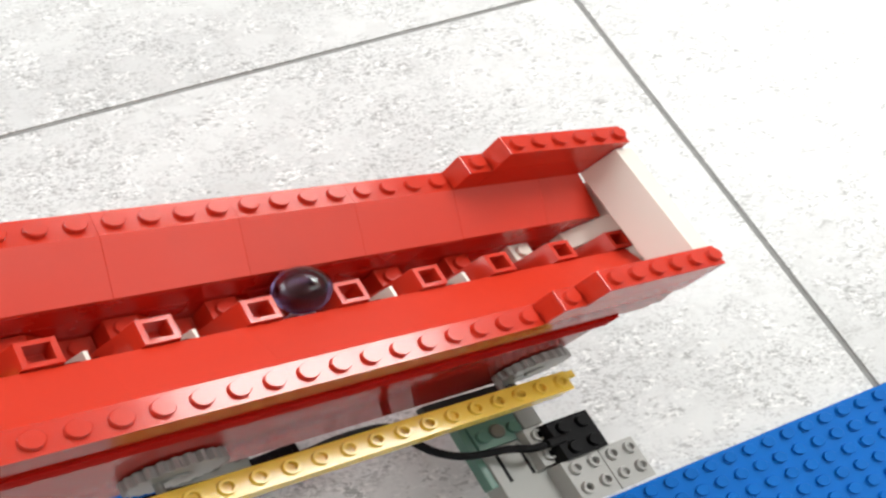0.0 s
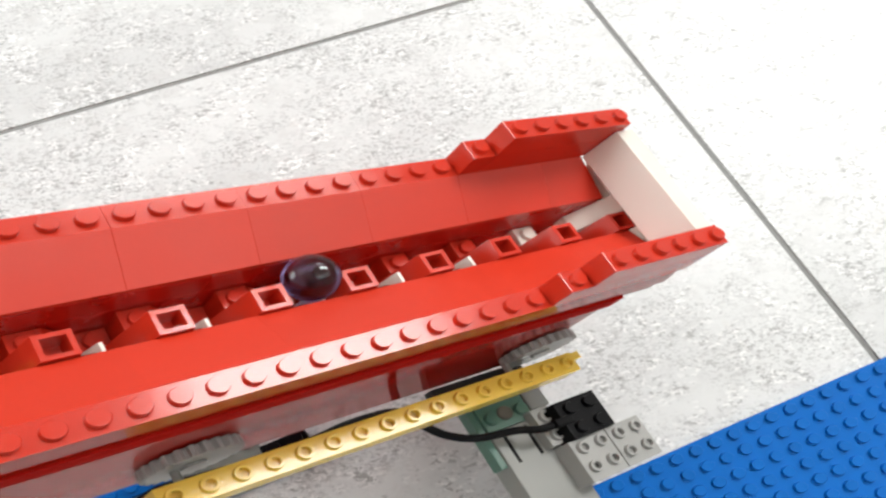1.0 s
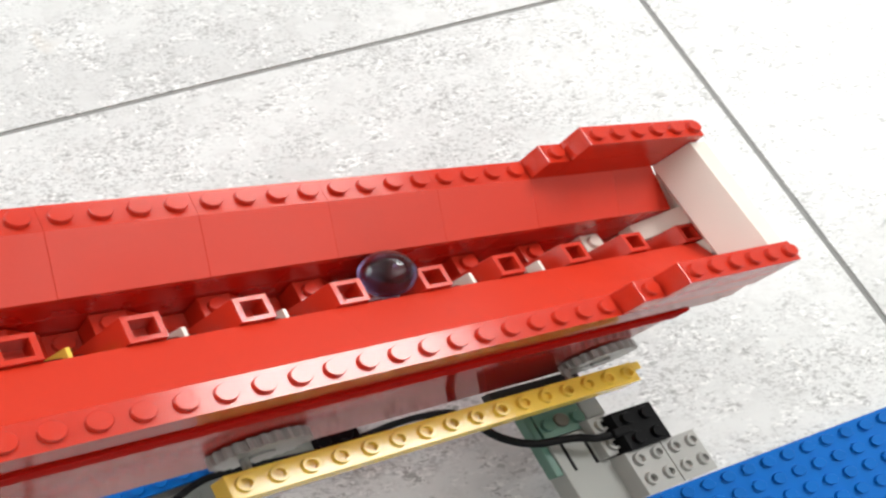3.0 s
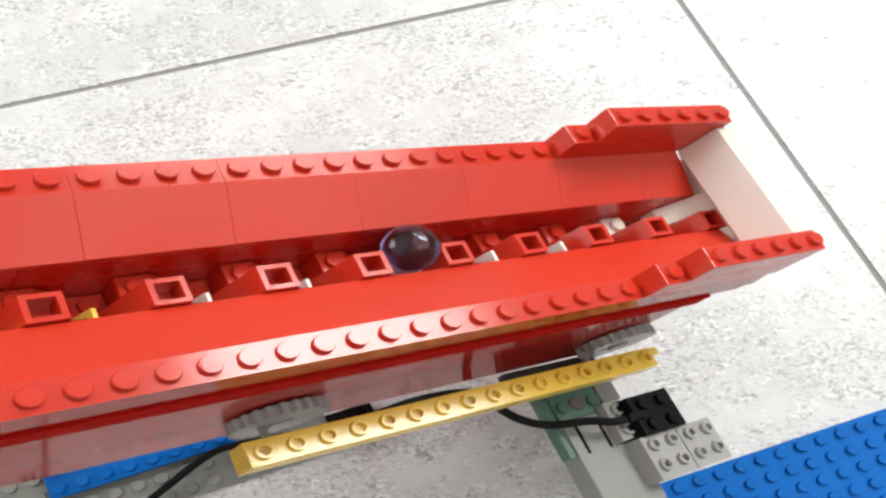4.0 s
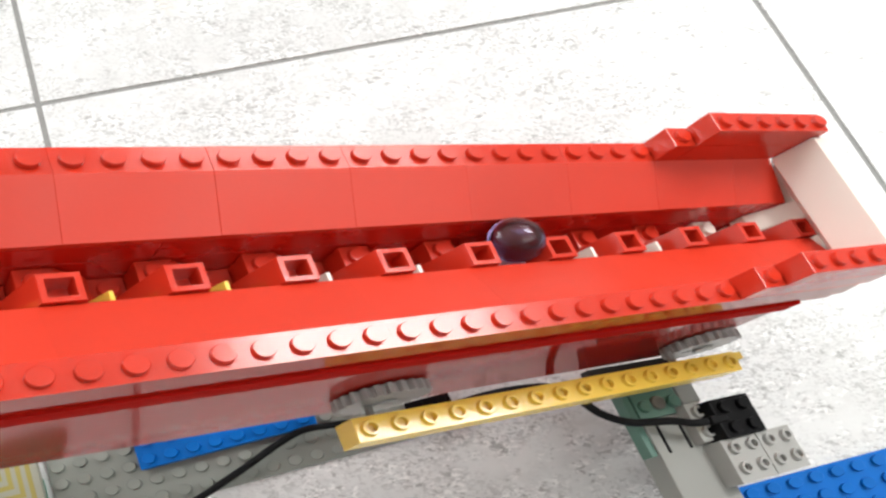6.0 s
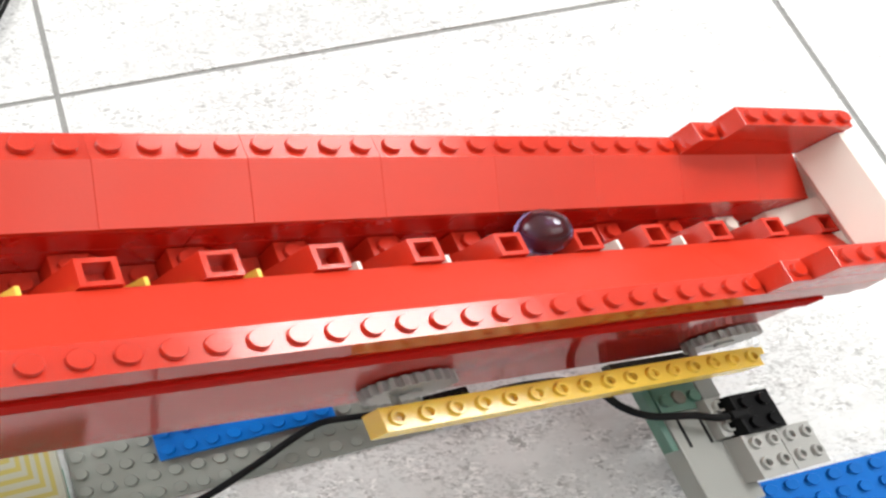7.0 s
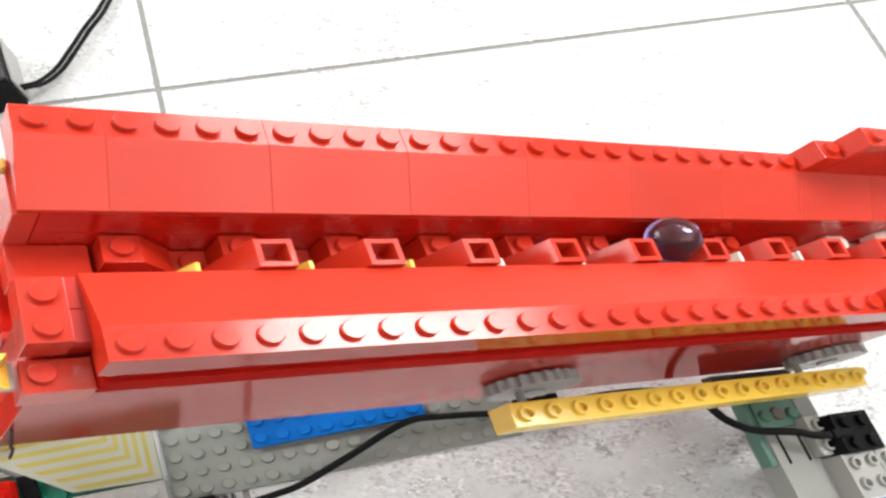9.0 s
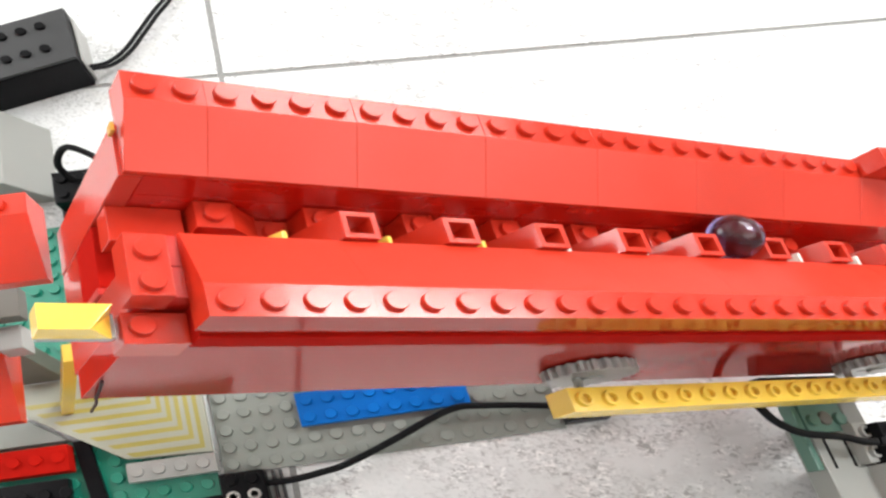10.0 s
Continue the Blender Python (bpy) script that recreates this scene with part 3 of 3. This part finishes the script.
box(bm, (-27.1, -2.4, 0.0), (-25.1, -0.4, 1.15))
part("plug_body", bm, BLACK, sensor, "", "F", 0.08)
studs(sensor, "F", METAL, [(-26.6, -1.75, 1.15), (-25.65, -1.75, 1.15)], hollow=True)
studs(sensor, "F", BLACK, [(-26.6, -0.85, 1.15), (-25.65, -0.85, 1.15)])
for x in (-24.8, -24.45):
    bm = bmesh.new()
    box(bm, (x - 0.06, -3.2, 0.0), (x + 0.06, -0.45, 0.5))
    part("prong", bm, DARK_GREY, sensor, "", "F", 0.02)


def cable(name, fr, pts, r, label, group=""):
    bm = bmesh.new()
    tube(bm, pts, r)
    return solo(name, bm, fr, pts[0], RUBBER, label, "cable", bevel=0, smooth=True, group=group)


T_END = [INCLINE @ Vector(p) + Vector((0, 0, LIFT)) for p in ((-1.2, -2.0, -8.0), (-0.45, -2.9, -8.05), (0.67, -3.58, -8.0), (2.2, -3.95, -7.6), (2.9, -4.3, -7.28), (3.5, -4.38, -7.2))]
cable("motor_cable", "F", [(-25.1, -1.2, 0.8), (-24.0, -1.2, 0.7), (-22.6, -1.05, 0.9), (-21.2, -0.75, 1.0), (-18.6, 0.35, 1.0), (-17.2, 1.0, 1.1), (-15.7, 1.5, 1.2), (-14.4, 1.4, 1.1), (-12.9, 1.2, 0.9), (-11.0, 0.9, 0.7), (-8.8, 0.85, 0.7), (-7.4, 0.75, 1.6), (-6.2, 0.35, 3.2), (-5.2, -0.3, 5.0), (-5.2, -1.2, 6.8)] + T_END, 0.19, "black round cable running from plug to motor", "cables")
for k, label in ((0.0, "thin black cable leaving the battery box"), (0.27, "second strand of the black battery cable")):
    cable("battery_cable", "F", [(-29.75 + k, 29.3 - k, 1.3), (-28.7 + k, 29.9 - k, 0.8), (-27.65 + k, 31.0 - k, 0.6), (-26.6 + k, 32.6 - k, 0.6), (-25.6 + k, 34.2 - k, 0.6), (-24.4 + k, 36.1 - k, 0.5), (-22.6 + k, 40.0, 0.4), (-21.0 + k, 46.0, 0.3)], 0.13, label, "cables")
cable("loop_cable", "F", [(-31.0, 19.0, 2.6), (-31.2, 19.4, 4.4), (-30.3, 19.8, 5.6), (-29.0, 19.0, 5.2), (-27.4, 17.6, 3.8), (-25.6, 15.6, 2.4), (-24.5, 14.0, 1.0)], 0.2, "black looped cable behind the trough end", "cables")

battery = thing("battery_box", "F", (-34, 31, 0), "black battery box with dark grey studded top", "battery box")
P1, P2 = Vector((0.968, 0.25, 0)), Vector((-0.06, 0.998, 0))
BO = (-29.75, 28.66)
bm = bmesh.new()
prism(bm, [on(BO, P1, P2, x, y, 0)[:2] for x, y in ((0, 0), (0, 4.6), (-11, 4.6), (-11, 0))], 2, 0.0, 3.0)
part("case", bm, BLACK, battery, "", "F", 0.08)
bm = bmesh.new()
prism(bm, [on(BO, P1, P2, x, y, 0)[:2] for x, y in ((-0.02, 0.02), (-0.02, 4.58), (-10.98, 4.58), (-10.98, 0.02))], 2, 3.001, 3.27)
lid = part("lid", bm, DARK_GREY, battery, "dark grey studded lid", "F", 0.08)
studs(lid, "F", BLACK, [on(BO, P1, P2, -1.55 - 1.12 * i, 1.35 + 2.05 * j, 3.27) for i in range(7) for j in range(2)])
bm = bmesh.new()
prism(bm, [on(BO, P1, P2, x, y, 0)[:2] for x, y in ((0.01, 0.3), (0.16, 0.3), (0.16, 4.3), (0.01, 4.3))], 2, 0.0, 2.4)
part("end_cap", bm, LIGHT_GREY, battery, "light grey end cap", "F", 0.1)

grey_box = thing("grey_block", "F", (-36, 22, 0), "light grey toy block with sloped sides", "block")
bm = bmesh.new()
prism(bm, [(-43.0, 0.0), (-32.7, 0.0), (-34.4, 3.2), (-43.0, 3.2)], 1, 19.3, 25.2)
part("body", bm, GREY, grey_box, "", "F", 0.1)
bm = bmesh.new()
prism(bm, [(-42.5, 3.201), (-35.4, 3.201), (-35.4, 3.32), (-42.5, 3.32)], 1, 19.7, 22.0)
part("recess", bm, PLATE_GREY, grey_box, "", "F", 0.02)

conn = thing("black_connector", "F", (-31, 18.4, 0.3), "black stacked cable connector behind the trough", "connector")
bm = bmesh.new()
box(bm, (-32.2, 17.1, 0.0), (-29.95, 19.9, 1.6))
part("lower_plug", bm, BLACK, conn, "", "F", 0.08)
bm = bmesh.new()
box(bm, (-32.1, 17.5, 1.61), (-30.05, 19.8, 2.9))
top_plug = part("upper_plug", bm, BLACK, conn, "", "F", 0.08)
studs(top_plug, "F", BLACK, [(-31.6, 18.1, 2.9), (-30.55, 18.1, 2.9), (-31.6, 19.2, 2.9), (-30.55, 19.2, 2.9)])

# ---- end of the next trough ----
nextt = thing("next_trough", "F", (-32, 4, 0.3), "red sloped end of a neighbouring toy trough", "trough")
bm = bmesh.new()
prism(bm, [(7.75, 20.9), (6.85, 20.9), (4.5, 19.9), (4.5, 19.4), (7.75, 19.4)], 0, -36.0, -27.1)
nb = part("slope_brick", bm, RED, nextt, "", "F", 0.03)
studs(nb, "F", RED, [(-28.0 - i, 7.3, 20.9) for i in range(5)])
bm = bmesh.new()
prism(bm, [(6.3, 10.0), (5.1, 10.0), (2.15, 9.0), (2.15, 8.4), (6.3, 8.4)], 0, -39.0, -32.5)
nb = part("slope_brick", bm, RED, nextt, "", "F", 0.03)
studs(nb, "F", RED, [(-33.6 - i, 5.7, 10.0) for i in range(4)])
brick("cross_beam", nextt, (-37.5, 6.0, 12.2), (-30.6, 7.5, 13.0), TAUPE, "F")
brick("cap_brick", nextt, (-32.0, 4.8, 10.8), (-31.0, 5.98, 12.0), LIGHT_GREY, "F")
brick("leg", nextt, (-35.5, 6.4, 0.96), (-33.2, 7.4, 19.38), TAUPE, "F")
bm = bmesh.new()
prism(bm, [(-33.75, 0.96), (-33.15, 0.96), (-29.5, 10.6), (-30.1, 10.6)], 1, 4.3, 5.2)
part("stay", bm, YELLOW, nextt, "slanting yellow bar", "F", 0.04)

spout = thing("yellow_spout", "T", (-26.8, 0.0, -2.7), "yellow sloped toy brick bridging two troughs", "brick")
bm = bmesh.new()
prism(bm, [(-27.7, -1.5), (-26.1, -1.5), (-26.0, -2.4), (-27.7, -2.4)], 1, -0.34, 0.42)
for q in bm.verts:
    if q.co.x > -26.3 and q.co.y < 0 and q.co.z > -2.3:
        q.co.x -= 0.55
part("slope", bm, YELLOW, spout, "", "T", 0.03)
brick("under_plate", spout, (-27.6, -0.3, -2.8), (-25.9, 0.45, -2.41), LIGHT_GREY)

low = thing("red_brick", "F", (-34, 1.9, 0.0), "small red studded brick standing low", "brick")
# darker dull red carries the shade this low brick stands in
brick("body", low, (-37.5, 0.95, 0.42), (-33.55, 2.5, 1.3), RED_SHADED, "F", studded=[(-37.0 + i, 1.75) for i in range(4)])
dark = thing("black_block", "F", (-34, -1.0, 0.2), "black toy block with round studs", "block")
brick("body", dark, (-37.4, -2.4, 0.42), (-33.8, 0.6, 1.0), BLACK, "F", studded=[(-36.9 + i, -0.2 - j) for i in range(4) for j in range(2)])


bar = thing("black_bar", "F", (-33, 0, 0.42), "flat black bar lying on the green plate", "bar")
bm = bmesh.new()
prism(bm, [(-33.5, 2.7), (-32.75, 2.7), (-32.2, -1.0), (-32.0, -4.0), (-32.8, -4.0), (-32.95, -1.0)], 2, 0.42, 0.75)
part("body", bm, BLACK, bar, "", "F", 0.04)
slab = thing("grey_slab", "F", (-37, 3.8, 0.0), "grey flat plate beside the striped plate", "plate")
bm = bmesh.new()
prism(bm, [(-41.0, 2.85), (-33.7, 2.85), (-35.75, 4.55), (-41.0, 4.8)], 2, 0.0, 0.6)
part("body", bm, PLATE_GREY, slab, "", "F", 0.04)
studs(slab, "F", BLACK, [(-37.2, 4.2, 0.6), (-38.2, 4.2, 0.6)])
cable("floor_cable", "F", [(-27.2, -1.6, 0.55), (-28.6, -1.75, 0.6), (-30.0, -2.3, 0.6), (-31.3, -3.2, 0.55), (-32.0, -4.6, 0.5)], 0.17, "thin black cable over the green plate", "cables")
